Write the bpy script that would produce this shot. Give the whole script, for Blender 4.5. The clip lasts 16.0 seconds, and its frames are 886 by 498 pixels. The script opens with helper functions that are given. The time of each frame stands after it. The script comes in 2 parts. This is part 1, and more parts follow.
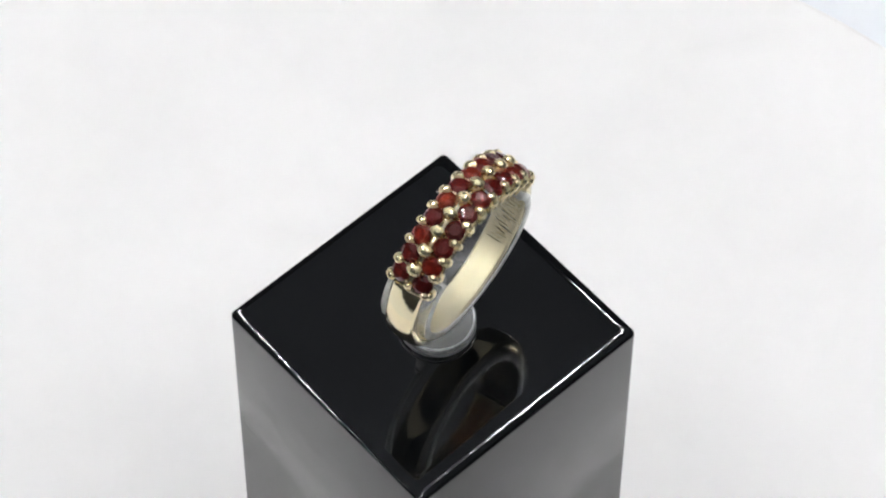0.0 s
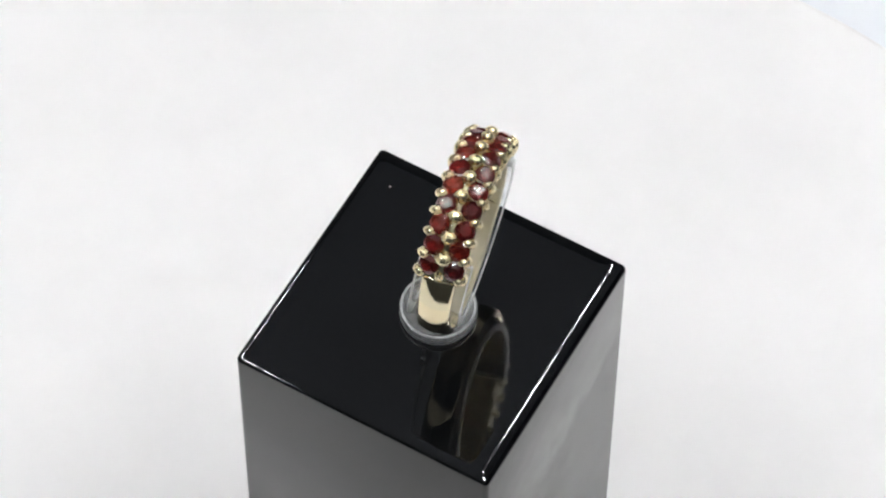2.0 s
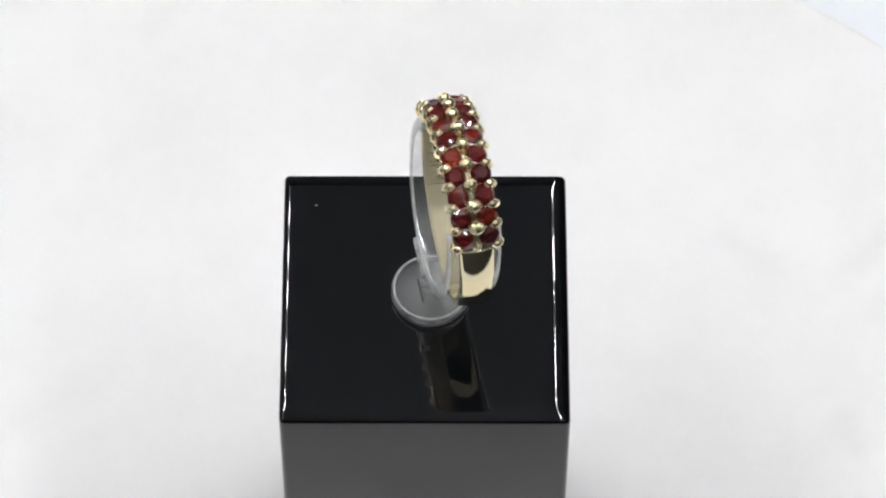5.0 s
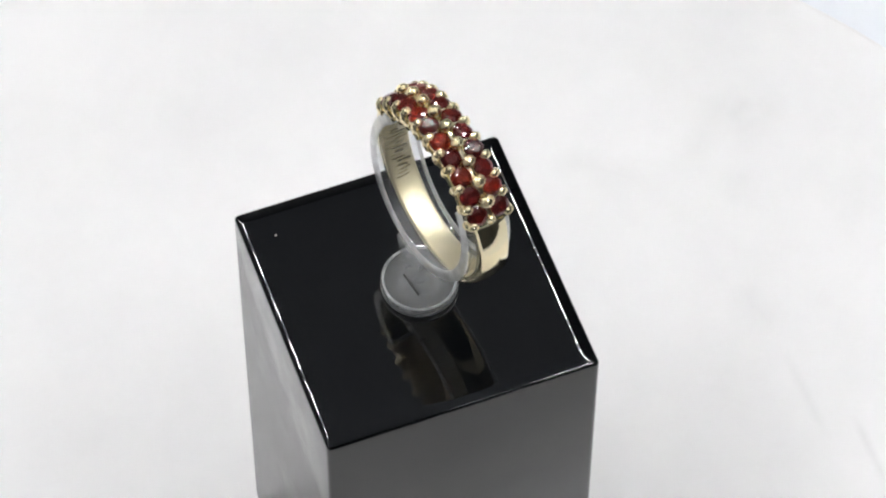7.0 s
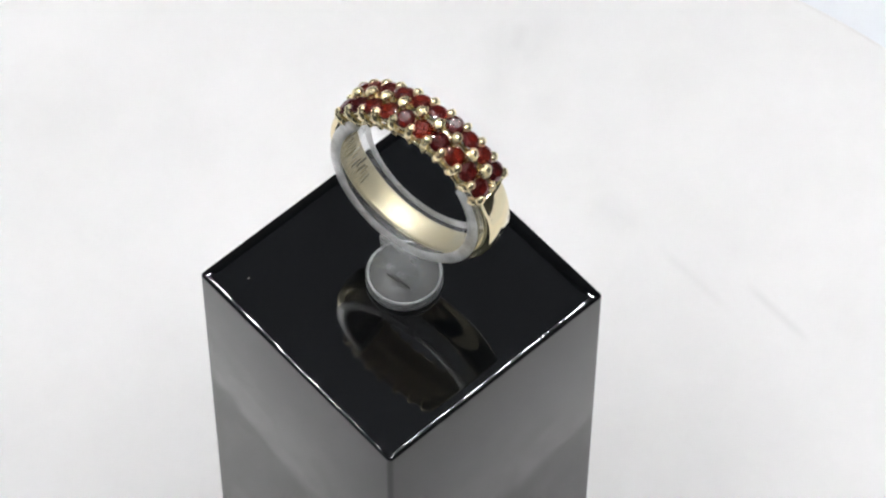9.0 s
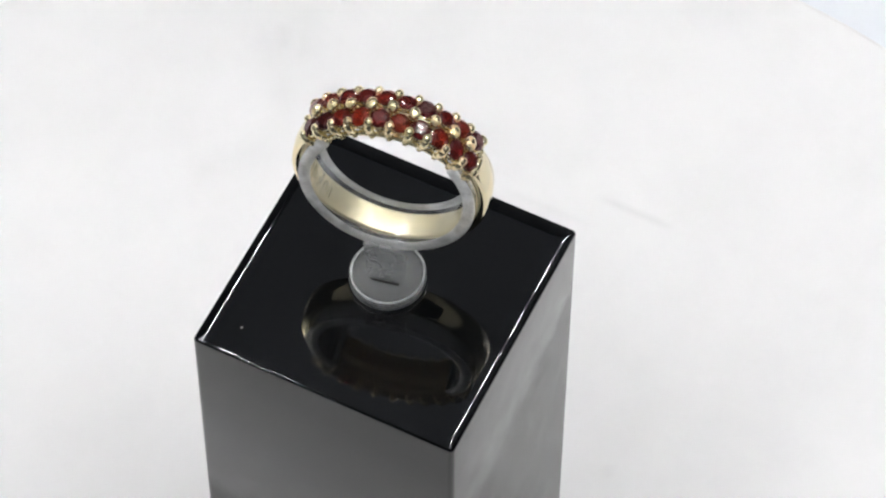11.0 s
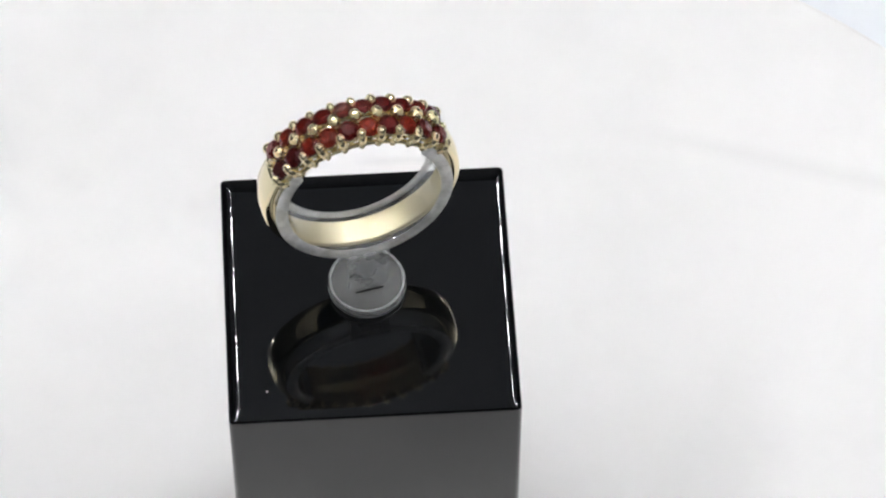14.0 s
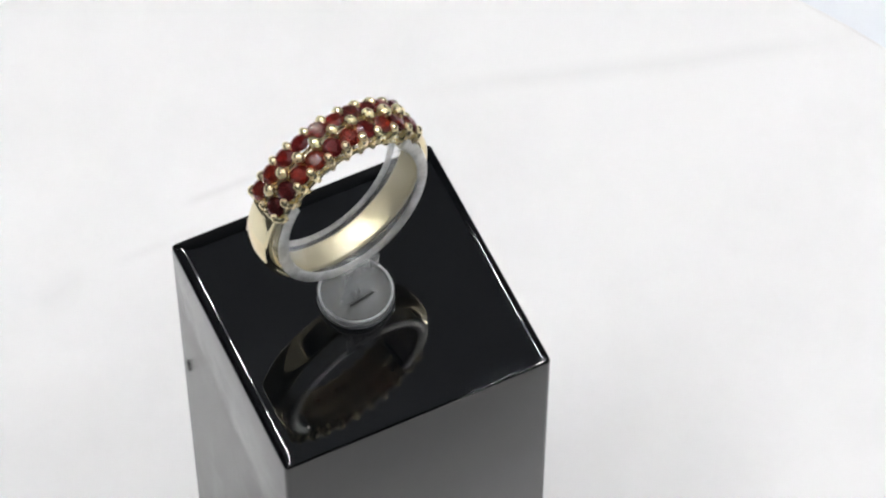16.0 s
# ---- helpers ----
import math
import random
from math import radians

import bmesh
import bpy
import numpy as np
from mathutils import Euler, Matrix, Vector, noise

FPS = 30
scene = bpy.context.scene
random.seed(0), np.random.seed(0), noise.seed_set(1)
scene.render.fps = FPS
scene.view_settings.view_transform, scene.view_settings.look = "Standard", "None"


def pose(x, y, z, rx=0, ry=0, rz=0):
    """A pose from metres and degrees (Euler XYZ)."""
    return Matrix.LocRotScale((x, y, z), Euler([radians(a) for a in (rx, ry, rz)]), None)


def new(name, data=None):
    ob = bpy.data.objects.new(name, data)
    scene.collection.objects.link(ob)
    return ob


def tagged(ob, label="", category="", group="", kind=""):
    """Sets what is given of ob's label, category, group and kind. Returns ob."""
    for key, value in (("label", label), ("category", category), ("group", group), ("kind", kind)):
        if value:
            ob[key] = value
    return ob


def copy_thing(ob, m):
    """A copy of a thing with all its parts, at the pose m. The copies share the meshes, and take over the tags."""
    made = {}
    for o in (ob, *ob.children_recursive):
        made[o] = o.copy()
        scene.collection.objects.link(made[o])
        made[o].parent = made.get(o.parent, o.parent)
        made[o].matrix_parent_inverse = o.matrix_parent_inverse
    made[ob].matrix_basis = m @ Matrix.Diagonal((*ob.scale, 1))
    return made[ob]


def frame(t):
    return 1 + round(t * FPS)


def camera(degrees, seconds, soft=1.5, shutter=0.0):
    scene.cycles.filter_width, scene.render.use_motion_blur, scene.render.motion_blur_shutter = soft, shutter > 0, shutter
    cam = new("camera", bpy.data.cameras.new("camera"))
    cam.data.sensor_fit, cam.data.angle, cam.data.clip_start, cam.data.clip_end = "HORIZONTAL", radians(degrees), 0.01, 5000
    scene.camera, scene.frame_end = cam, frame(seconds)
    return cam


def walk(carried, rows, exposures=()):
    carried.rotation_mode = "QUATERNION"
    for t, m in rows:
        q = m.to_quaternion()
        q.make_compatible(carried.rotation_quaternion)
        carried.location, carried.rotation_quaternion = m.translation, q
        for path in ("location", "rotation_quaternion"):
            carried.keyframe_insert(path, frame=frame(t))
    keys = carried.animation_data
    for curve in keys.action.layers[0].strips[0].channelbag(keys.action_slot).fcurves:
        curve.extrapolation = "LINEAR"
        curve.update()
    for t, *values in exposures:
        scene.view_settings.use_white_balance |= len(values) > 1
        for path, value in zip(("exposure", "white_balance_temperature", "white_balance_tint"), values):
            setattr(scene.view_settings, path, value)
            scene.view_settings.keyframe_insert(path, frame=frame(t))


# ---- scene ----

# The block is a cube-sided column of 31.5 mm; U is that side in metres.
U = 0.0315
TOP = 2.1 * U            # the level from which the ring is placed
BLOCK_TOP = TOP + 0.006 * U

# ---- camera ----
cam = camera(13.15, 16.0, soft=2.15)
EYE = pose(0, -6.9073 * U, 11.6484 * U + TOP, 31.666, 0, -1.416) @ pose(0, 0, 0, 0, 0, 0.34)
walk(cam, [(0.0, EYE), (16.0, EYE)])

# ---- light: the LED bars further down give it all; the room is closed ----
world = bpy.data.worlds.new("room_air")
world.use_nodes = True
world.node_tree.nodes["Background"].inputs[0].default_value = (0.9, 0.95, 1.0, 1)
world.node_tree.nodes["Background"].inputs[1].default_value = 0.1
scene.world = world
scene.view_settings.exposure = 0.0


# ---- materials ----
def material(name, **values):
    m = bpy.data.materials.new(name)
    m.use_nodes = True
    shader = m.node_tree.nodes["Principled BSDF"]
    for key, value in values.items():
        shader.inputs[key.replace("_", " ")].default_value = value
    return m, m.node_tree, shader


def node(tree, kind, **values):
    n = tree.nodes.new(kind)
    for key, value in values.items():
        if key in n.inputs.keys():
            n.inputs[key].default_value = value
    return n


def noise_tex(tree, scale, detail=3.0, rough=0.55, coord="Object"):
    c = tree.nodes.new("ShaderNodeTexCoord")
    n = node(tree, "ShaderNodeTexNoise", Scale=scale, Detail=detail, Roughness=rough)
    tree.links.new(c.outputs[coord], n.inputs["Vector"])
    return n.outputs["Fac"]


def ramp(tree, fac, stops):
    r = tree.nodes.new("ShaderNodeValToRGB")
    e = r.color_ramp.elements
    while len(e) < len(stops):
        e.new(0.5)
    for el, (at, c) in zip(e, stops):
        el.position, el.color = at, (*c, 1) if len(c) == 3 else c
    tree.links.new(fac, r.inputs["Fac"])
    return r.outputs["Color"]


def math_node(tree, op, a, b=None, clamp=False):
    n = tree.nodes.new("ShaderNodeMath")
    n.operation, n.use_clamp = op, clamp
    for i, v in enumerate((a, b)):
        if v is None:
            continue
        if isinstance(v, (int, float)):
            n.inputs[i].default_value = v
        else:
            tree.links.new(v, n.inputs[i])
    return n.outputs[0]


def bump(tree, shader, height, strength, distance):
    b = node(tree, "ShaderNodeBump", Strength=strength, Distance=distance)
    tree.links.new(height, b.inputs["Height"])
    tree.links.new(b.outputs["Normal"], shader.inputs["Normal"])


def grey(v):
    return (v, v, v)


# black polished acrylic: faint wipe marks in the gloss, slightly wavy polish
acrylic, tr, sh = material("black_acrylic", Base_Color=(0.0018, 0.0021, 0.0026, 1), Roughness=0.05, IOR=1.45)
wipe = ramp(tr, noise_tex(tr, 140, 5), [(0.35, grey(0.03)), (0.75, grey(0.08))])
smear = ramp(tr, noise_tex(tr, 75, 6, 0.7), [(0.56, grey(0.0)), (0.74, grey(0.09))])
tr.links.new(math_node(tr, "ADD", wipe, smear), sh.inputs["Roughness"])
bump(tr, sh, noise_tex(tr, 200, 2), 0.006, 0.0003)

# the sawn sides: satin, finely mottled
satin, tr, sh = material("satin_black_acrylic", Base_Color=(0.0024, 0.0026, 0.0030, 1), Roughness=0.2, IOR=1.44)
mottle = math_node(tr, "ADD", ramp(tr, noise_tex(tr, 300, 3), [(0.3, grey(0.12)), (0.7, grey(0.18))]),
                   ramp(tr, noise_tex(tr, 120, 4), [(0.4, grey(0.0)), (0.75, grey(0.04))]))
tr.links.new(mottle, sh.inputs["Roughness"])
bump(tr, sh, noise_tex(tr, 260, 2), 0.012, 0.0002)

polish, tr, sh = material("flame_polished_edge", Base_Color=(0.0018, 0.0021, 0.0026, 1), Roughness=0.02, IOR=1.45)
tr.links.new(ramp(tr, noise_tex(tr, 260, 3), [(0.40, grey(0.003)), (0.66, grey(0.014))]), sh.inputs["Roughness"])
bump(tr, sh, noise_tex(tr, 220, 4, 0.6), 0.05, 0.0004)

# pale yellow gold
gold, tr, sh = material("yellow_gold", Base_Color=(0.90, 0.79, 0.52, 1), Metallic=1.0, Roughness=0.14)
tr.links.new(ramp(tr, noise_tex(tr, 900, 4), [(0.3, grey(0.05)), (0.8, grey(0.13))]), sh.inputs["Roughness"])
bump(tr, sh, noise_tex(tr, 1500, 3), 0.06, 0.0002)

gold_satin, tr, sh = material("satin_gold", Base_Color=(0.93, 0.80, 0.50, 1), Metallic=1.0, Roughness=0.26)
tr.links.new(ramp(tr, noise_tex(tr, 1400, 3), [(0.3, grey(0.20)), (0.8, grey(0.36))]), sh.inputs["Roughness"])
bump(tr, sh, noise_tex(tr, 1800, 2), 0.12, 0.0002)

# brushed round the inside of the band: the sheen spreads across it
gold_inside, tr, sh = material("brushed_gold", Base_Color=(0.92, 0.80, 0.53, 1), Metallic=1.0, Roughness=0.36)
sh.inputs["Anisotropic"].default_value = 0.85
brush = tr.nodes.new("ShaderNodeTangent")
brush.direction_type = "UV_MAP"
brush.uv_map = "around"
tr.links.new(brush.outputs[0], sh.inputs["Tangent"])
tr.links.new(ramp(tr, noise_tex(tr, 700, 4), [(0.3, grey(0.28)), (0.75, grey(0.44))]), sh.inputs["Roughness"])
bump(tr, sh, noise_tex(tr, 900, 5), 0.26, 0.0002)

# darker gold for strokes that draw stamped marks and claw reflections together
stroke_gold, tr, sh = material("dark_stroke_gold", Base_Color=(0.66, 0.54, 0.31, 1), Metallic=1.0, Roughness=0.42)

# garnet: deep red, a little different from stone to stone
garnet, tr, sh = material("garnet", Base_Color=(0.5, 0.02, 0.015, 1), Roughness=0.09, IOR=1.76)
sh.inputs["Transmission Weight"].default_value = 0.8
info = tr.nodes.new("ShaderNodeObjectInfo")
tr.links.new(ramp(tr, info.outputs["Random"], [(0.0, (0.13, 0.007, 0.008)), (0.55, (0.24, 0.012, 0.009)), (1.0, (0.42, 0.036, 0.012))]),
             sh.inputs["Base Color"])

# clear moulded plastic in thin walls: mostly see-through, a little milky, glossy skin
def clear_plastic(name, haze, rough, mottle=0.5, scale=420, sheen=0.035):
    m, tree, shader = material(name, Base_Color=(0.97, 0.975, 0.98, 1), Roughness=0.35)
    link = tree.links.new
    pure = tree.nodes.new("ShaderNodeBsdfTransparent")
    pure.inputs["Color"].default_value = (0.965, 0.975, 0.98, 1)
    milk = tree.nodes.new("ShaderNodeMixShader")
    link(ramp(tree, noise_tex(tree, scale, 4, 0.65), [(0.32, grey(haze * (1 - mottle))), (0.72, grey(min(1.0, haze * (1 + mottle))))]), milk.inputs[0])
    link(pure.outputs[0], milk.inputs[1])
    through_glow = node(tree, "ShaderNodeBsdfTranslucent", Color=(0.985, 0.99, 0.99, 1))
    cloud = node(tree, "ShaderNodeMixShader", Fac=0.35)
    link(shader.outputs[0], cloud.inputs[1])
    link(through_glow.outputs[0], cloud.inputs[2])
    link(cloud.outputs[0], milk.inputs[2])
    skin = node(tree, "ShaderNodeBsdfGlossy", Roughness=rough)
    b = node(tree, "ShaderNodeBump", Strength=0.12, Distance=0.0003)
    link(noise_tex(tree, 500, 3), b.inputs["Height"])
    link(b.outputs["Normal"], skin.inputs["Normal"])
    facing = tree.nodes.new("ShaderNodeLayerWeight").outputs["Facing"]
    gloss = math_node(tree, "ADD", math_node(tree, "MULTIPLY", math_node(tree, "POWER", facing, 4.0), 0.6), sheen)
    both = tree.nodes.new("ShaderNodeMixShader")
    link(gloss, both.inputs[0])
    link(milk.outputs[0], both.inputs[1])
    link(skin.outputs[0], both.inputs[2])
    link(both.outputs[0], tree.nodes["Material Output"].inputs["Surface"])
    return m


clear = clear_plastic("clear_acetate", 0.07, 0.08, 0.95, 300, 0.06)
hazy = clear_plastic("hazy_plastic", 0.26, 0.25, 0.2)
plastic = clear_plastic("clear_plastic", 0.15, 0.35, 0.3)
# The plug rim's highlight is put in as milkier, whiter plastic.
rim_mat = clear_plastic("highlit_rim", 0.42, 0.2)
# Mottled white haze on the clip's edges stands in for light refracted inside it.
lit_edge = clear_plastic("lit_plastic_edge", 0.76, 0.3, 0.5, 420, 0.28)

speck, tr, sh = material("dust", Base_Color=(0.32, 0.3, 0.28, 1), Roughness=0.8)
scuff, tr, sh = material("scuff", Base_Color=(0.03, 0.03, 0.035, 1), Roughness=0.6)
slot_mat, tr, sh = material("dark_slot", Base_Color=(0.03, 0.03, 0.03, 1), Roughness=0.5)

tabletop, tr, sh = material("table_laminate", Base_Color=(0.80, 0.84, 0.9, 1), Roughness=0.5)
tr.links.new(ramp(tr, noise_tex(tr, 9, 4), [(0.3, (0.74, 0.765, 0.81)), (0.8, (0.78, 0.80, 0.84))]), sh.inputs["Base Color"])
white_paint, tr, sh = material("ceiling_paint", Base_Color=(0.5, 0.54, 0.6, 1), Roughness=0.9)
tr.links.new(ramp(tr, noise_tex(tr, 4, 5), [(0.3, (0.52, 0.545, 0.58)), (0.8, (0.56, 0.585, 0.62))]), sh.inputs["Base Color"])
paint, tr, sh = material("wall_paint", Base_Color=(0.1, 0.1, 0.1, 1), Roughness=0.8)
tr.links.new(ramp(tr, noise_tex(tr, 3, 5), [(0.3, (0.085, 0.088, 0.092)), (0.8, (0.11, 0.113, 0.118))]), sh.inputs["Base Color"])

# white stone-print disc with faint grey veins: (x0, y0, x1, y1, half width, depth) in block sides
VEINS = [(1.377, -1.468, 1.080, -1.733, 0.030, 0.120),
         (0.676, -2.250, -1.297, -3.140, 0.070, 0.085),
         (1.570, -1.105, 1.228, -1.408, 0.030, 0.060),
         (1.812, -0.816, 1.635, -1.047, 0.100, 0.060),
         (2.786, -0.508, 2.224, -0.444, 0.100, 0.060),
         (2.773, -0.741, 2.455, -0.573, 0.120, 0.060),
         (2.373, -0.678, 2.162, -0.689, 0.100, 0.050),
         (2.572, -0.541, 2.727, -0.580, 0.050, 0.070),
         (2.124, 0.119, 2.149, -0.309, 0.120, 0.050),
         (0.181, -0.986, 0.109, -0.972, 0.050, 0.060),
         (1.199, 2.535, 1.747, 2.645, 0.100, 0.050),
         (-0.642, 1.744, -0.033, 1.528, 0.120, 0.045)]
marble, tr, sh = material("white_marble_print", Base_Color=(0.82, 0.82, 0.82, 1), Roughness=0.42)


def vein(tree, x0, y0, x1, y1, half, depth):
    """How dark a soft streak from one point to another is, from 0 to depth."""
    c = tree.nodes.new("ShaderNodeTexCoord")
    wob = node(tree, "ShaderNodeTexNoise", Scale=28.0, Detail=3.0)
    tree.links.new(c.outputs["Object"], wob.inputs["Vector"])
    sep = tree.nodes.new("ShaderNodeSeparateXYZ")
    tree.links.new(c.outputs["Object"], sep.inputs[0])
    dx, dy = x1 - x0, y1 - y0
    long = math.hypot(dx, dy)
    ax, ay = dx / long, dy / long
    px = math_node(tree, "SUBTRACT", math_node(tree, "DIVIDE", sep.outputs[0], U), x0)
    py = math_node(tree, "SUBTRACT", math_node(tree, "DIVIDE", sep.outputs[1], U), y0)
    along = math_node(tree, "ADD", math_node(tree, "MULTIPLY", px, ax), math_node(tree, "MULTIPLY", py, ay))
    side = math_node(tree, "SUBTRACT", math_node(tree, "MULTIPLY", px, ay), math_node(tree, "MULTIPLY", py, ax))
    side = math_node(tree, "ADD", side, math_node(tree, "MULTIPLY", math_node(tree, "SUBTRACT", wob.outputs["Fac"], 0.5), half * 1.5))
    across = math_node(tree, "SUBTRACT", 1.0, math_node(tree, "DIVIDE", math_node(tree, "ABSOLUTE", side), half), True)
    ends = math_node(tree, "MULTIPLY", math_node(tree, "MULTIPLY", along, 4.0 / long, True),
                     math_node(tree, "MULTIPLY", math_node(tree, "SUBTRACT", long, along), 4.0 / long, True))
    return math_node(tree, "MULTIPLY", math_node(tree, "MULTIPLY", across, ends), depth)


fade = math_node(tr, "MULTIPLY", math_node(tr, "SUBTRACT", noise_tex(tr, 16, 6, 0.62), 0.44, True), 0.46)
grain = node(tr, "ShaderNodeTexNoise", Scale=60.0, Detail=4.0)
stretch = node(tr, "ShaderNodeMapping")
stretch.inputs["Scale"].default_value = (1.0, 0.12, 1.0)
tr.links.new(tr.nodes.new("ShaderNodeTexCoord").outputs["Object"], stretch.inputs["Vector"])
tr.links.new(stretch.outputs["Vector"], grain.inputs["Vector"])
fade = math_node(tr, "ADD", fade, math_node(tr, "MULTIPLY", math_node(tr, "SUBTRACT", grain.outputs["Fac"], 0.55, True), 0.05))
for row in VEINS:
    fade = math_node(tr, "ADD", fade, vein(tr, *row))
mix = node(tr, "ShaderNodeMix")
mix.data_type = "RGBA"
mix.inputs["A"].default_value, mix.inputs["B"].default_value = (0.83, 0.82, 0.825, 1), (0.25, 0.255, 0.26, 1)
tr.links.new(fade, mix.inputs["Factor"])
tr.links.new(mix.outputs["Result"], sh.inputs["Base Color"])


# ---- mesh helpers ----
def mesh_of(bm, name, mat, smooth=True):
    bmesh.ops.recalc_face_normals(bm, faces=bm.faces)
    me = bpy.data.meshes.new(name)
    bm.to_mesh(me)
    bm.free()
    if smooth:
        me.polygons.foreach_set("use_smooth", [True] * len(me.polygons))
    for m in mat if isinstance(mat, (list, tuple)) else [mat]:
        me.materials.append(m)
    return me


def part(name, bm, mat, parent=None, label="", smooth=True):
    ob = new(name, bm if isinstance(bm, bpy.types.Mesh) else mesh_of(bm, name, mat, smooth))
    if parent:
        ob.parent = parent
    return tagged(ob, label)


def box_bm(sx, sy, z0, z1, bevel=0.0, segments=3):
    bm = bmesh.new()
    bmesh.ops.create_cube(bm, size=1.0, matrix=Matrix.Translation((0, 0, (z0 + z1) / 2)) @ Matrix.Diagonal((sx, sy, z1 - z0, 1)))
    if bevel:
        bmesh.ops.bevel(bm, geom=bm.edges[:], offset=bevel, segments=segments, profile=0.5, affect="EDGES")
    return bm


def lathe(profile, n=64, start=0.0, end=360.0):
    """Turn a closed profile of (radius, height) about z, wholly or from start to end degrees with closed ends."""
    bm, full = bmesh.new(), end - start >= 360
    rings = []
    for i in range(n if full else n + 1):
        a = radians(start + (end - start) * i / n)
        rings.append([bm.verts.new((r * math.cos(a), r * math.sin(a), h)) for r, h in profile])
    k = len(profile)
    for i in range(n):
        a, b = rings[i], rings[(i + 1) % len(rings)]
        for j in range(k):
            bm.faces.new((a[j], a[(j + 1) % k], b[(j + 1) % k], b[j]))
    if not full:
        bm.faces.new(rings[0])
        bm.faces.new(rings[-1][::-1])
    return bm


def arc_sweep(section, start, end, n, squeeze=None):
    """Sweep a closed section of (radius, w) round the ring's axis; angles in degrees from the ring's top towards +x.
    squeeze(angle) may give factors (outer lift, width factor)."""
    bm, rings = bmesh.new(), []
    full = end - start >= 360
    for i in range(n if full else n + 1):
        d = start + (end - start) * i / n
        a = radians(d)
        lift, wide = squeeze(d) if squeeze else (0, 1)
        rings.append([bm.verts.new(((r + (lift if up else 0)) * math.sin(a), w * wide, (r + (lift if up else 0)) * math.cos(a)))
                      for r, w, up in section])
    k = len(section)
    for i in range(n):
        p, q = rings[i], rings[(i + 1) % len(rings)]
        for j in range(k):
            bm.faces.new((p[j], p[(j + 1) % k], q[(j + 1) % k], q[j]))
    if not full:
        bm.faces.new(rings[0])
        bm.faces.new(rings[-1][::-1])
    return bm


def tube(points, radii, n=8):
    """A rounded tapered rod along points."""
    bm, rings = bmesh.new(), []
    pts = [Vector(q) for q in points]
    for i, q in enumerate(pts):
        d = (pts[min(i + 1, len(pts) - 1)] - pts[max(i - 1, 0)]).normalized()
        side = d.cross(Vector((1, 0, 0)))
        side = side.normalized() if side.length > 1e-4 else Vector((0, 1, 0))
        up = side.cross(d).normalized()
        rings.append([bm.verts.new(q + radii[i] * (math.cos(2 * math.pi * k / n) * side + math.sin(2 * math.pi * k / n) * up)) for k in range(n)])
    for p, q in zip(rings, rings[1:]):
        for k in range(n):
            bm.faces.new((p[k], p[(k + 1) % n], q[(k + 1) % n], q[k]))
    bm.faces.new(rings[0])
    bm.faces.new(rings[-1][::-1])
    return bm


def ball(bm, at, size, turn=None):
    m = Matrix.Translation(at) @ (turn or Matrix()) @ Matrix.Diagonal((*size, 1))
    bmesh.ops.create_uvsphere(bm, u_segments=12, v_segments=8, radius=1.0, matrix=m)


# ---- setting: plain room ----
DISC_H = 0.5 * U
ROOM = 0.85
FLOOR = -DISC_H          # the level of the tabletop
GROUND = FLOOR - 0.75
CEIL = 1.05


def slab(name, x0, y0, z0, x1, y1, z1, mat, label, category):
    bm = box_bm(x1 - x0, y1 - y0, 0, z1 - z0)
    ob = part(name, bm, mat, smooth=False)
    ob.location = ((x0 + x1) / 2, (y0 + y1) / 2, z0)
    return tagged(ob, label, category, kind="structure")


slab("floor", -ROOM, -ROOM, GROUND - 0.03, ROOM, ROOM, GROUND, paint, "plain dark grey floor under the table", "floor")
slab("ceiling", -ROOM, -ROOM, CEIL, ROOM, ROOM, CEIL + 0.03, white_paint, "plain pale blue-grey ceiling over the table", "ceiling")
slab("wall_north", -ROOM, ROOM, GROUND, ROOM, ROOM + 0.03, CEIL, paint, "plain dark grey wall behind the table", "wall")
slab("wall_south", -ROOM, -ROOM - 0.03, GROUND, ROOM, -ROOM, CEIL, paint, "plain dark grey wall before the table", "wall")
slab("wall_east", ROOM, -ROOM, GROUND, ROOM + 0.03, ROOM, CEIL, paint, "plain dark grey wall beside the table", "wall")
slab("wall_west", -ROOM - 0.03, -ROOM, GROUND, -ROOM, ROOM, CEIL, paint, "plain dark grey wall beside the table", "wall")


# ---- two bars of small white LEDs over the table, hung from the ceiling ----
led, tr, sh = material("led_glow", Base_Color=(0.9, 0.9, 0.9, 1))
sh.inputs["Emission Color"].default_value = (0.99, 0.988, 0.985, 1)
sh.inputs["Emission Strength"].default_value = 474.0


def build_led_bar():
    ob = new("led_bar")
    long, period, pitch, size = 0.80, 0.034, 0.0062, 0.0048
    part("housing", box_bm(0.07, long + 0.03, 0.002, 0.022, 0.003, 2), paint, ob, smooth=False)
    bm = bmesh.new()
    n = int(long / period)
    for k in range(n):
        for j in (-1, 0, 1):
            m = Matrix.Translation((0, (k - (n - 1) / 2) * period + j * pitch, 0)) @ Matrix.Diagonal((size, size, 0.003, 1))
            bmesh.ops.create_cube(bm, size=1.0, matrix=m)
    # Added unseen uplights: they only brighten the ceiling that the block top reflects.
    for k in range(n):
        m = Matrix.Translation((0, (k - (n - 1) / 2) * period, 0.0245)) @ Matrix.Diagonal((0.0042, 0.0042, 0.003, 1))
        bmesh.ops.create_cube(bm, size=1.0, matrix=m)
    tagged(part("led_strip", bm, led, ob, "rows of small glowing white LEDs in threes, with added uplights on top", smooth=False), kind="stuff")
    for y in (-0.32, 0.32):
        bm = box_bm(0.006, 0.006, 0.02, 0.5)
        part("hanger", bm, paint, ob, smooth=False).location = (0, y, 0)
    return tagged(ob, "slim bar of small white LEDs above the table", "lamp", "LED bars over the table")


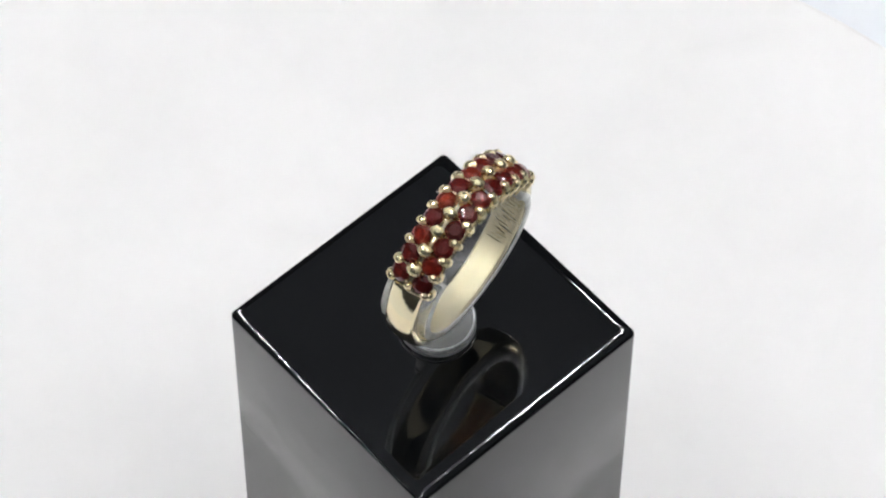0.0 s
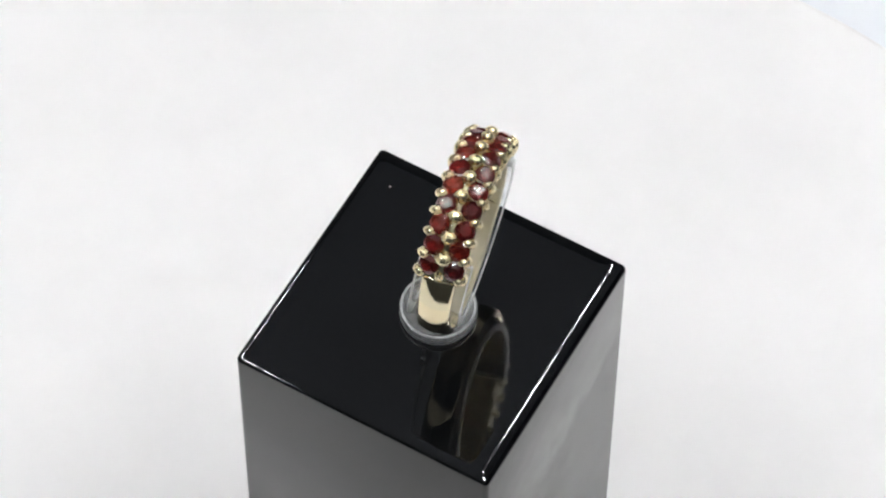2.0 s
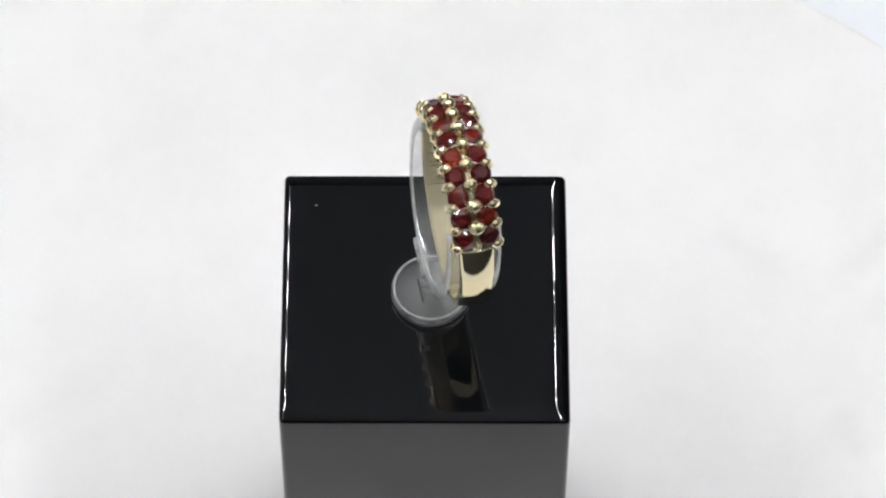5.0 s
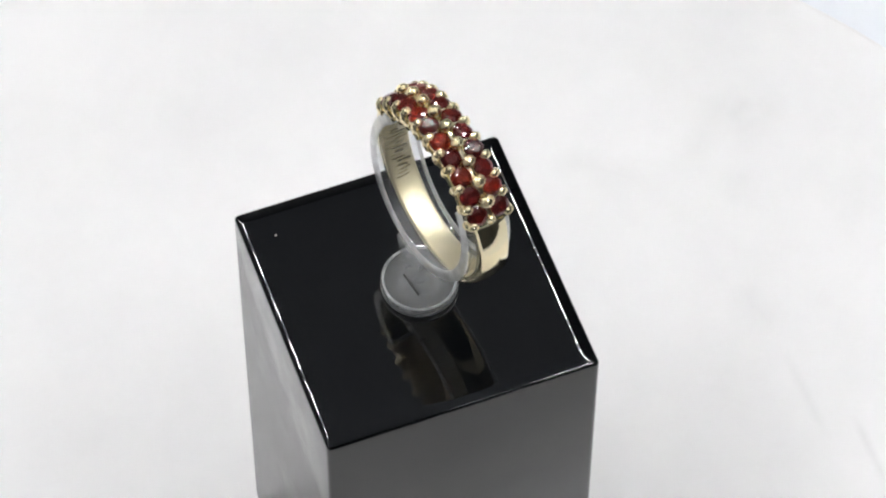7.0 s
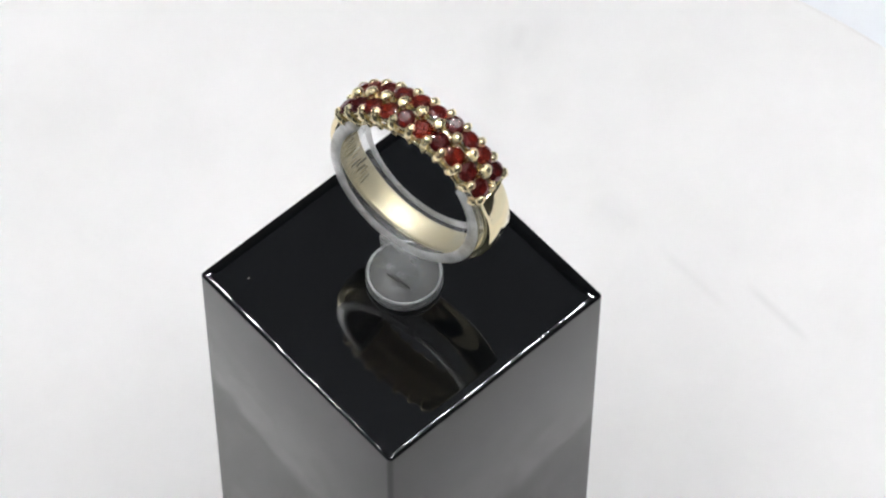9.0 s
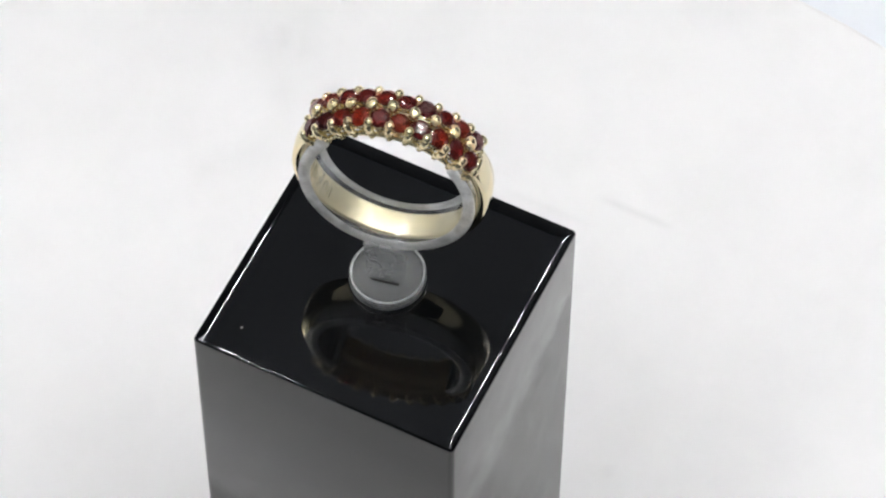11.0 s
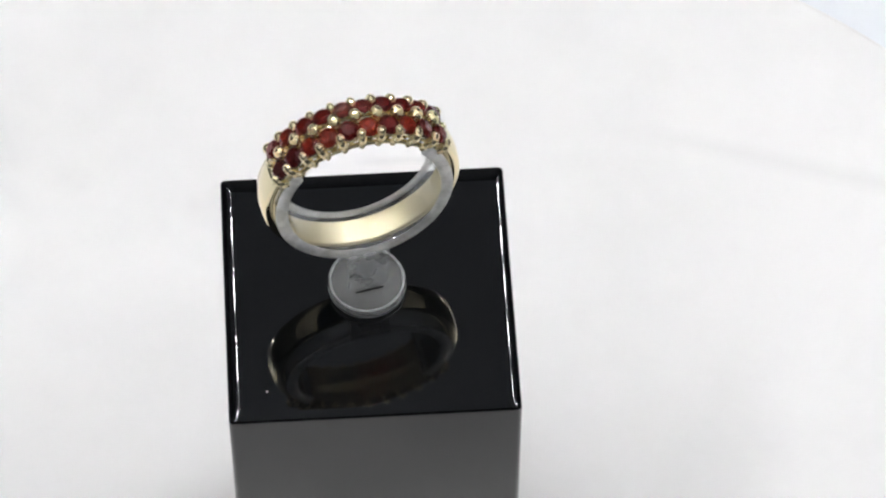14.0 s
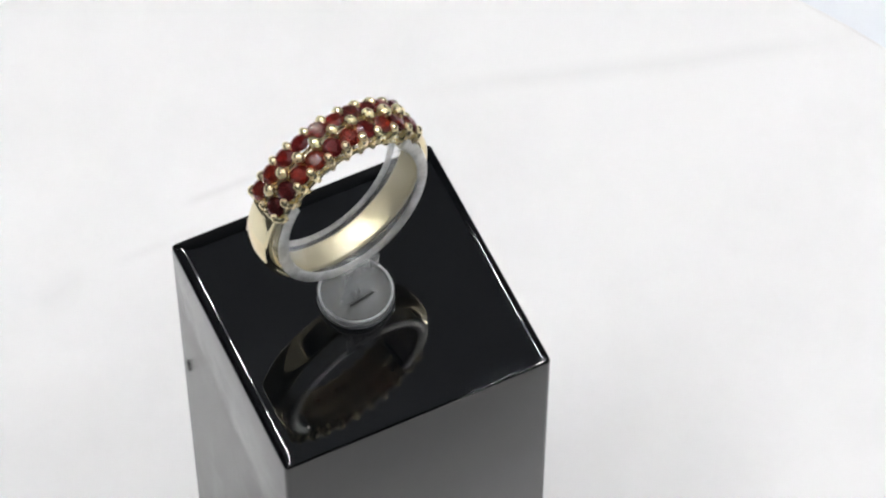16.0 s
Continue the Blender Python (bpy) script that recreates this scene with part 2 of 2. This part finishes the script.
bar = build_led_bar()
bar.matrix_basis = pose(-0.265, 0.20, 0.615, 0, -20, 0)
copy_thing(bar, pose(0.265, 0.20, 0.615, 0, 20, 0))


# ---- table: the turntable stands at its front edge, which is set for dark reflections in the gold ----
def build_table():
    ob = new("table")
    # Unseen front edge cut short: stands in for something dark the gold reflects.
    x0, x1, y0, y1 = -0.66, 0.74, -0.185, 0.62
    part("tabletop", box_bm(x1 - x0, y1 - y0, -0.03, 0, 0.003, 2), tabletop, ob, "pale bluish white laminate top", smooth=False)
    for sx in (-1, 1):
        for sy in (-1, 1):
            leg = part("leg", box_bm(0.04, 0.04, GROUND - FLOOR, -0.0302), paint, ob, "dark grey square leg" if sx + sy == -2 else "", smooth=False)
            leg.location = (sx * ((x1 - x0) / 2 - 0.04), sy * ((y1 - y0) / 2 - 0.04), 0)
    # Skewed 8 degrees to keep that dark reflection to the near side.
    ob.matrix_basis = pose(0, 0, FLOOR, 0, 0, 8) @ pose((x0 + x1) / 2, (y0 + y1) / 2, 0)
    return tagged(ob, "small table with a pale bluish white laminate top", "table")


build_table()


# ---- turntable ----
def build_turntable():
    ob = new("turntable")
    r, h = 3.36 * U, DISC_H
    b = 0.03 * U
    prof = [(0.0001, -0.006), (r - b, -0.006), (r - 0.3 * b, -0.006 + 0.3 * b), (r, -0.006 + b), (r, -b), (r - 0.3 * b, -0.3 * b), (r - b, 0), (0.0001, 0)]
    part("disc", lathe(prof, 160), marble, ob, smooth=False)
    base = [(0.0001, -h), (r * 0.93, -h), (r * 0.93, -0.0061), (0.0001, -0.0061)]
    part("base", lathe(base, 96), tabletop, ob, smooth=False)
    return tagged(ob, "round white turntable disc with faint grey marble veins", "turntable")


# ---- block ----
BYAW = 40.781
BLOCK = Matrix.Translation((0.1354 * U, -0.0265 * U, 0)) @ pose(0, 0, 0, 0, 0, BYAW)


def build_block():
    ob = new("display_block")
    hx, hy = 0.5105 * U, 0.506 * U
    # the polished top rolls off gently over these widths at the +x, -x, +y and -y edges, then turns over a tight round
    wide = (0.052 * U, 0.040 * U, 0.026 * U, 0.072 * U)
    slope, tight = 0.44, 0.014 * U
    lean = math.atan(slope)
    bm, rings, turns = bmesh.new(), [], 6

    def outline(z, insets, sinks, r):
        xs, ys = (-hx + insets[1], hx - insets[0]), (-hy + insets[3], hy - insets[2])
        loop = []
        for cx, cy, a0, d0, d1 in ((xs[1] - r, ys[1] - r, 0, sinks[0], sinks[2]), (xs[0] + r, ys[1] - r, 90, sinks[2], sinks[1]),
                                   (xs[0] + r, ys[0] + r, 180, sinks[1], sinks[3]), (xs[1] - r, ys[0] + r, 270, sinks[3], sinks[0])):
            for k in range(turns + 1):
                a = radians(a0 + 90 * k / turns)
                loop.append(bm.verts.new((cx + r * math.cos(a), cy + r * math.sin(a), z - d0 - (d1 - d0) * k / turns)))
        rings.append(loop)

    edge = tight * (1 - math.sin(lean))
    for k in range(9):
        q = k / 8
        outline(BLOCK_TOP, [w * (1 - q) + edge for w in wide], [0.5 * slope * w * q * q for w in wide], (0.034 - 0.014 * q) * U)
    for k in range(1, 7):
        a = lean + (math.pi / 2 - lean) * k / 6
        outline(BLOCK_TOP, [tight * (1 - math.sin(a))] * 4, [0.5 * slope * w + tight * (math.cos(lean) - math.cos(a)) for w in wide], 0.020 * U)
    rounds = len(rings)
    outline(BLOCK_TOP - 0.004 * U, [0] * 4, [0.5 * slope * w + tight * math.cos(lean) for w in wide], 0.020 * U)
    outline(0.012 * U, [0] * 4, [0] * 4, 0.020 * U)
    outline(0.0, [0.01 * U] * 4, [0] * 4, 0.020 * U)
    bm.faces.new(rings[0])
    bm.faces.new(rings[-1][::-1])
    for i, (p, q) in enumerate(zip(rings, rings[1:])):
        for k in range(len(p)):
            f = bm.faces.new((p[k], q[k], q[(k + 1) % len(p)], p[(k + 1) % len(p)]))
            f.smooth = True
            f.material_index = 1 if i < rounds else 2
    me = mesh_of(bm, "body", [acrylic, polish, satin], False)
    part("body", me, None, ob)
    bm = bmesh.new()
    ball(bm, (0.3725 * U, 0.3908 * U, BLOCK_TOP), (0.004 * U, 0.005 * U, 0.003 * U))
    part("dust_speck", bm, speck, ob, "pale speck of dust")
    bm = box_bm(0.002 * U, 0.012 * U, -0.03 * U, 0.03 * U, 0.0008 * U, 1)
    mark = part("scuff_mark", bm, scuff, ob, "short dark scuff mark")
    mark.matrix_basis = pose(0.5115 * U, -0.44 * U, TOP - 0.77 * U, 8, 0, 0)
    return tagged(ob, "glossy black acrylic block with rounded polished edges", "display block")


# ---- ring: its frame has x along the ring's plane, z to its head, y across the band ----
RING = BLOCK @ pose(0, 0, 0, 0, 0, 11.6) @ Matrix.Translation((0.0 * U, -0.110 * U, TOP + 0.568 * U)) @ pose(0, 0, 0, 2.5, 0, 0)
STEP = 11.5
R_OUT, R_IN, R_STONE, R_BEAD = 0.348 * U, 0.306 * U, 0.359 * U, 0.364 * U
ROW = 0.0445 * U


def stone_mesh():
    """A round brilliant of radius 1, girdle at z 0."""
    bm, n = bmesh.new(), 8
    tab = [bm.verts.new((0.58 * math.cos(2 * math.pi * (k + 0.5) / n), 0.58 * math.sin(2 * math.pi * (k + 0.5) / n), 0.34)) for k in range(n)]
    mid = [bm.verts.new((0.82 * math.cos(2 * math.pi * k / n), 0.82 * math.sin(2 * math.pi * k / n), 0.19)) for k in range(n)]
    gir = [bm.verts.new((math.cos(math.pi * k / n), math.sin(math.pi * k / n), 0.02)) for k in range(2 * n)]
    low = [bm.verts.new((math.cos(math.pi * k / n), math.sin(math.pi * k / n), -0.05)) for k in range(2 * n)]
    tip = bm.verts.new((0, 0, -0.8))
    bm.faces.new(tab)
    for k in range(n):
        bm.faces.new((tab[k - 1], mid[k], tab[k]))
        nxt = (k + 1) % n
        g0, g1, g2 = gir[2 * k], gir[2 * k + 1], gir[(2 * k + 2) % (2 * n)]
        bm.faces.new((mid[k], g0, g1))
        bm.faces.new((mid[k], g1, tab[k]))
        bm.faces.new((tab[k], g1, mid[nxt]))
        bm.faces.new((mid[nxt], g1, g2))
    for k in range(2 * n):
        bm.faces.new((gir[k], low[k], low[(k + 1) % (2 * n)], gir[(k + 1) % (2 * n)]))
        bm.faces.new((low[k], tip, low[(k + 1) % (2 * n)]))
    return mesh_of(bm, "stone", garnet, False)


def build_ring():
    ob = new("ring")
    rnd = random.Random(4)
    w = 0.057 * U
    e = 0.008 * U
    dome = 0.006 * U
    sec = [(R_IN, -w + e, 0), (R_IN, -w + 1.3 * e, 0), (R_IN, w - 1.3 * e, 0), (R_IN, w - e, 0), (R_IN + e, w, 0), (R_OUT - e, w, 1), (R_OUT, w - e, 1), (R_OUT + dome, 0, 1), (R_OUT, -w + e, 1), (R_OUT - e, -w, 1), (R_IN + e, -w, 0)]

    def shape(d):
        low = min(abs(d - 180) / 118, 1)
        return (-0.013 * U * (1 - low) ** 1.5, 0.92 + 0.08 * low)

    bm = arc_sweep(sec, 59.5, 300.5, 96, shape)
    for f in bm.faces:
        c = f.calc_center_median()
        if math.hypot(c.x, c.z) < R_IN + 0.5 * e and len(f.verts) == 4:
            f.material_index = 1
    uv = bm.loops.layers.uv.new("around")
    for f in bm.faces:
        for q in f.loops:
            q[uv].uv = ((math.degrees(math.atan2(q.vert.co.x, q.vert.co.z)) % 360) / 60, q.vert.co.y / U)
    me = mesh_of(bm, "band", [gold, gold_inside], True)
    part("band", me, None, ob, "plain polished yellow gold band")
    # worn marks stamped inside the band, mixed with reflections of the claws, as plain dark and bright strokes
    worn = random.Random(9)
    bm = bmesh.new()
    for k in range(24):
        m = (pose(0, 0, 0, 0, 94 + 1.65 * k + worn.uniform(-0.7, 0.7), 0) @ Matrix.Translation((0, worn.uniform(-0.016, 0.016) * U, R_IN - 0.0002 * U))
             @ pose(0, 0, 0, 0, 0, worn.choice((-9, -5, 0, 4, 8))) @ pose(0, 0, 0, 0, worn.uniform(-5, 5), 0)
             @ Matrix.Diagonal((worn.uniform(0.003, 0.008) * U, worn.uniform(0.03, 0.074) * U, 0.0012 * U, 1)))
        bmesh.ops.create_cube(bm, size=1.0, matrix=m)
        for f in bm.faces[-6:]:
            f.material_index = k % 2
    part("hallmark_and_glints", bm, [stroke_gold, gold], ob, "worn stamped marks and drawn reflections inside the band", smooth=False)
    # open gallery below the stones: two side rails, a centre rail and a bar between each pair of stones
    for sgn in (-1, 1):
        rail = [(0.316 * U, sgn * 0.046 * U, 0), (0.314 * U, sgn * 0.066 * U, 0), (0.342 * U, sgn * 0.075 * U, 0), (0.344 * U, sgn * 0.066 * U, 0)]
        part("side_rail", arc_sweep(rail, -60, 60, 60), gold, ob)
        low = [(0.287 * U, sgn * 0.058 * U, 0), (0.286 * U, sgn * 0.071 * U, 0), (0.299 * U, sgn * 0.074 * U, 0), (0.301 * U, sgn * 0.060 * U, 0)]
        part("lower_rail", arc_sweep(low, -49, 49, 48), gold, ob)
    rail = [(0.318 * U, -0.020 * U, 0), (0.318 * U, 0.020 * U, 0), (0.343 * U, 0.020 * U, 0), (0.353 * U, 0.013 * U, 0), (0.353 * U, -0.013 * U, 0), (0.343 * U, -0.020 * U, 0)]
    part("centre_rail", arc_sweep(rail, -59, 59, 60), gold, ob)
    bm = bmesh.new()
    bmesh.ops.create_cone(bm, cap_ends=True, segments=8, radius1=0.008 * U, radius2=0.008 * U, depth=0.144 * U,
                          matrix=Matrix.Translation((0, 0, 0.322 * U)) @ pose(0, 0, 0, 90, 0, 0))
    cross = mesh_of(bm, "crossbar", gold)
    for k in range(-5, 6):
        part("crossbar", cross, None, ob).matrix_basis = pose(0, 0, 0, 0, k * STEP, 0)
    # end plates where the head meets the shoulders
    for sgn in (-1, 1):
        plate = [(0.326 * U, -0.062 * U, 0), (0.326 * U, 0.062 * U, 0), (0.347 * U, 0.068 * U, 0), (0.347 * U, -0.068 * U, 0)]
        a = sorted((sgn * 57.5, sgn * 60.5))
        part("end_plate", arc_sweep(plate, a[0], a[1], 2), gold, ob, smooth=False)
    stone = stone_mesh()
    seat = mesh_of(lathe([(0.0360 * U, -0.004 * U), (0.0375 * U, -0.007 * U), (0.0290 * U, -0.042 * U), (0.0265 * U, -0.042 * U), (0.0345 * U, -0.006 * U)], 16), "collet", gold)
    for k in range(10):
        a = (k - 4.5) * STEP
        for sgn in (-1, 1):
            part("collet", seat, None, ob).matrix_basis = pose(0, 0, 0, 0, a, 0) @ Matrix.Translation((0, sgn * ROW, R_STONE - 0.004 * U)) @ pose(0, 0, 0, -sgn * 9, 0, 0)
            s = part("stone", stone, None, ob, "faceted dark red garnet" if k == 0 else "")
            s.matrix_basis = (pose(0, 0, 0, 0, a, 0) @ Matrix.Translation((0, sgn * ROW, R_STONE - rnd.uniform(0, 0.004) * U))
                              @ pose(0, 0, 0, rnd.uniform(-6, 6) - sgn * 9, rnd.uniform(-6, 6), rnd.uniform(0, 45)) @ Matrix.Scale(0.0355 * U, 4))
    # centre beads, each made of split grain pairs in the middle of the row
    for k in range(-5, 6):
        a = k * STEP * (0.985 if abs(k) == 5 else 1)
        r = (0.0125 if abs(k) == 5 else rnd.uniform(0.0208, 0.0230)) * U
        bm = bmesh.new()
        long = rnd.uniform(1.1, 1.35)
        ball(bm, (0, rnd.uniform(-0.002, 0.002) * U, R_BEAD + (0.008 if abs(k) < 5 else -0.004) * U), (r, r * long, r * 0.85))
        bmesh.ops.create_cone(bm, cap_ends=True, segments=10, radius1=r * 0.75, radius2=r * 0.75, depth=0.04 * U,
                              matrix=Matrix.Translation((0, 0, R_BEAD - 0.014 * U)))
        part("bead", bm, gold_satin, ob).matrix_basis = pose(0, 0, 0, 0, a, 0)
    # claws along both sides
    for k in range(-5, 6):
        for sgn in (-1, 1):
            a = k * STEP * (0.985 if abs(k) == 5 else 1)
            pts = [(0, sgn * 0.069 * U, (0.284 if abs(k) < 5 else 0.306) * U), (0, sgn * 0.073 * U, 0.308 * U), (0, sgn * 0.077 * U, 0.322 * U), (0, sgn * 0.0800 * U, 0.340 * U), (0, sgn * 0.077 * U, 0.351 * U), (0, sgn * 0.068 * U, 0.358 * U)]
            bm = tube(pts, [0.0105 * U, 0.0130 * U, 0.0150 * U, 0.0148 * U, 0.0136 * U, 0.0105 * U], 10)
            ball(bm, (0, sgn * 0.0670 * U, 0.3575 * U), (0.0155 * U, 0.0172 * U, 0.0128 * U))
            part("claw", bm, gold_satin, ob).matrix_basis = pose(0, 0, 0, 0, a + rnd.uniform(-0.8, 0.8), 0)
    return tagged(ob, "yellow gold ring with two rows of dark red garnets", "ring")


# ---- clear clip that holds the ring ----
CLIP = BLOCK @ pose(0, 0, 0, 0, 0, 11.6) @ Matrix.Translation((0, -0.02 * U, BLOCK_TOP))


def build_clip():
    ob = new("ring_clip")
    rel = CLIP.inverted() @ RING @ pose(0, 0, 0, 3.2, 0, 0)
    ri, ro, hw, e = 0.270 * U, 0.3015 * U, 0.085 * U, 0.004 * U
    front, lip = 0.096 * U, 0.313 * U
    sleeve = [(ri, -hw + e, 0), (ri, front - e, 0), (ri + e, front, 0), (lip - e, front, 0), (lip, front - e, 0), (lip, front - 4 * e, 0), (ro, front - 5 * e, 0),
              (ro, -hw + e, 0), (ro - e, -hw, 0), (ri + e, -hw, 0)]
    bm = arc_sweep(sleeve, 50, 310, 96)
    # End and rim faces take the whitened material in place of refracted light.
    for f in bm.faces:
        c = f.calc_center_median()
        if c.y > front - 1.2 * e or c.y < 1.2 * e - hw or len(f.verts) > 4:
            f.material_index = 1
    part("clip_ring", mesh_of(bm, "clip_ring", [clear, lit_edge], True), None, ob, "clear plastic open ring, edges whitened for refracted light").matrix_basis = rel
    # stem: a flat strip from the ring down into the plug
    foot = rel @ Vector((0, 0.094 * U, -0.300 * U))
    bm = bmesh.new()
    lo, hi = [], []
    for sx, sy in ((-1, -1), (1, -1), (1, 1), (-1, 1)):
        lo.append(bm.verts.new((sx * 0.070 * U, 0.012 * U + sy * 0.014 * U, 0.033 * U)))
        hi.append(bm.verts.new((foot.x + sx * 0.075 * U, foot.y + sy * 0.016 * U, foot.z + 0.004 * U)))
    bm.faces.new(lo)
    bm.faces.new(hi[::-1])
    for k in range(4):
        bm.faces.new((lo[k], lo[(k + 1) % 4], hi[(k + 1) % 4], hi[k]))
    bmesh.ops.bevel(bm, geom=bm.edges[:], offset=0.004 * U, segments=2, profile=0.5, affect="EDGES")
    part("stem", bm, hazy, ob, "hazy flat plastic stem", smooth=False)
    r = 0.138 * U
    prof = [(0.0001, 0.002 * U), (r * 0.97, 0.002 * U), (r, 0.006 * U), (r, 0.036 * U), (r * 0.97, 0.042 * U), (r * 0.91, 0.042 * U), (r * 0.88, 0.026 * U), (r * 0.3, 0.03 * U), (0.0001, 0.03 * U)]
    plug = part("plug", lathe(prof, 64), plastic, ob, "round clear plastic plug")
    k = 0.006 * U
    # Rim ring, whitened to carry the bright line along the plug's edge.
    rim = [(r - 2.2 * k, 0.0415 * U), (r - 0.6 * k, 0.0415 * U), (r - 0.9 * k, 0.0415 * U + 0.6 * k), (r - 1.9 * k, 0.0415 * U + 0.6 * k)]
    part("rim", lathe(rim, 64), rim_mat, plug, "plug rim whitened as its highlight")
    part("slot", box_bm(0.1 * U, 0.006 * U, 0.0275 * U, 0.033 * U, 0.001 * U, 1), slot_mat, plug, smooth=False).location = (0, 0.036 * U, 0)
    return tagged(ob, "clear plastic ring clip plugged into the black block", "ring holder")


turntable, block, ring, clip = build_turntable(), build_block(), build_ring(), build_clip()

# Turn of the turntable in degrees, every half second
TURN = [0.0, 4.51, 9.05, 13.66, 18.38, 23.23, 28.17, 33.17, 38.17, 43.14, 48.1, 53.08, 58.11, 63.22, 68.42, 73.71, 79.09, 84.52, 90.01, 95.53, 101.03, 106.47, 111.81, 116.98, 121.96, 126.82, 131.65, 136.54, 141.58, 146.82, 152.24, 157.78, 163.38]


def motions():
    for ob, base in ((turntable, Matrix()), (block, BLOCK), (clip, CLIP), (ring, RING)):
        walk(ob, [(k * 0.5, pose(0, 0, 0, 0, 0, a) @ base) for k, a in enumerate(TURN)])


motions()
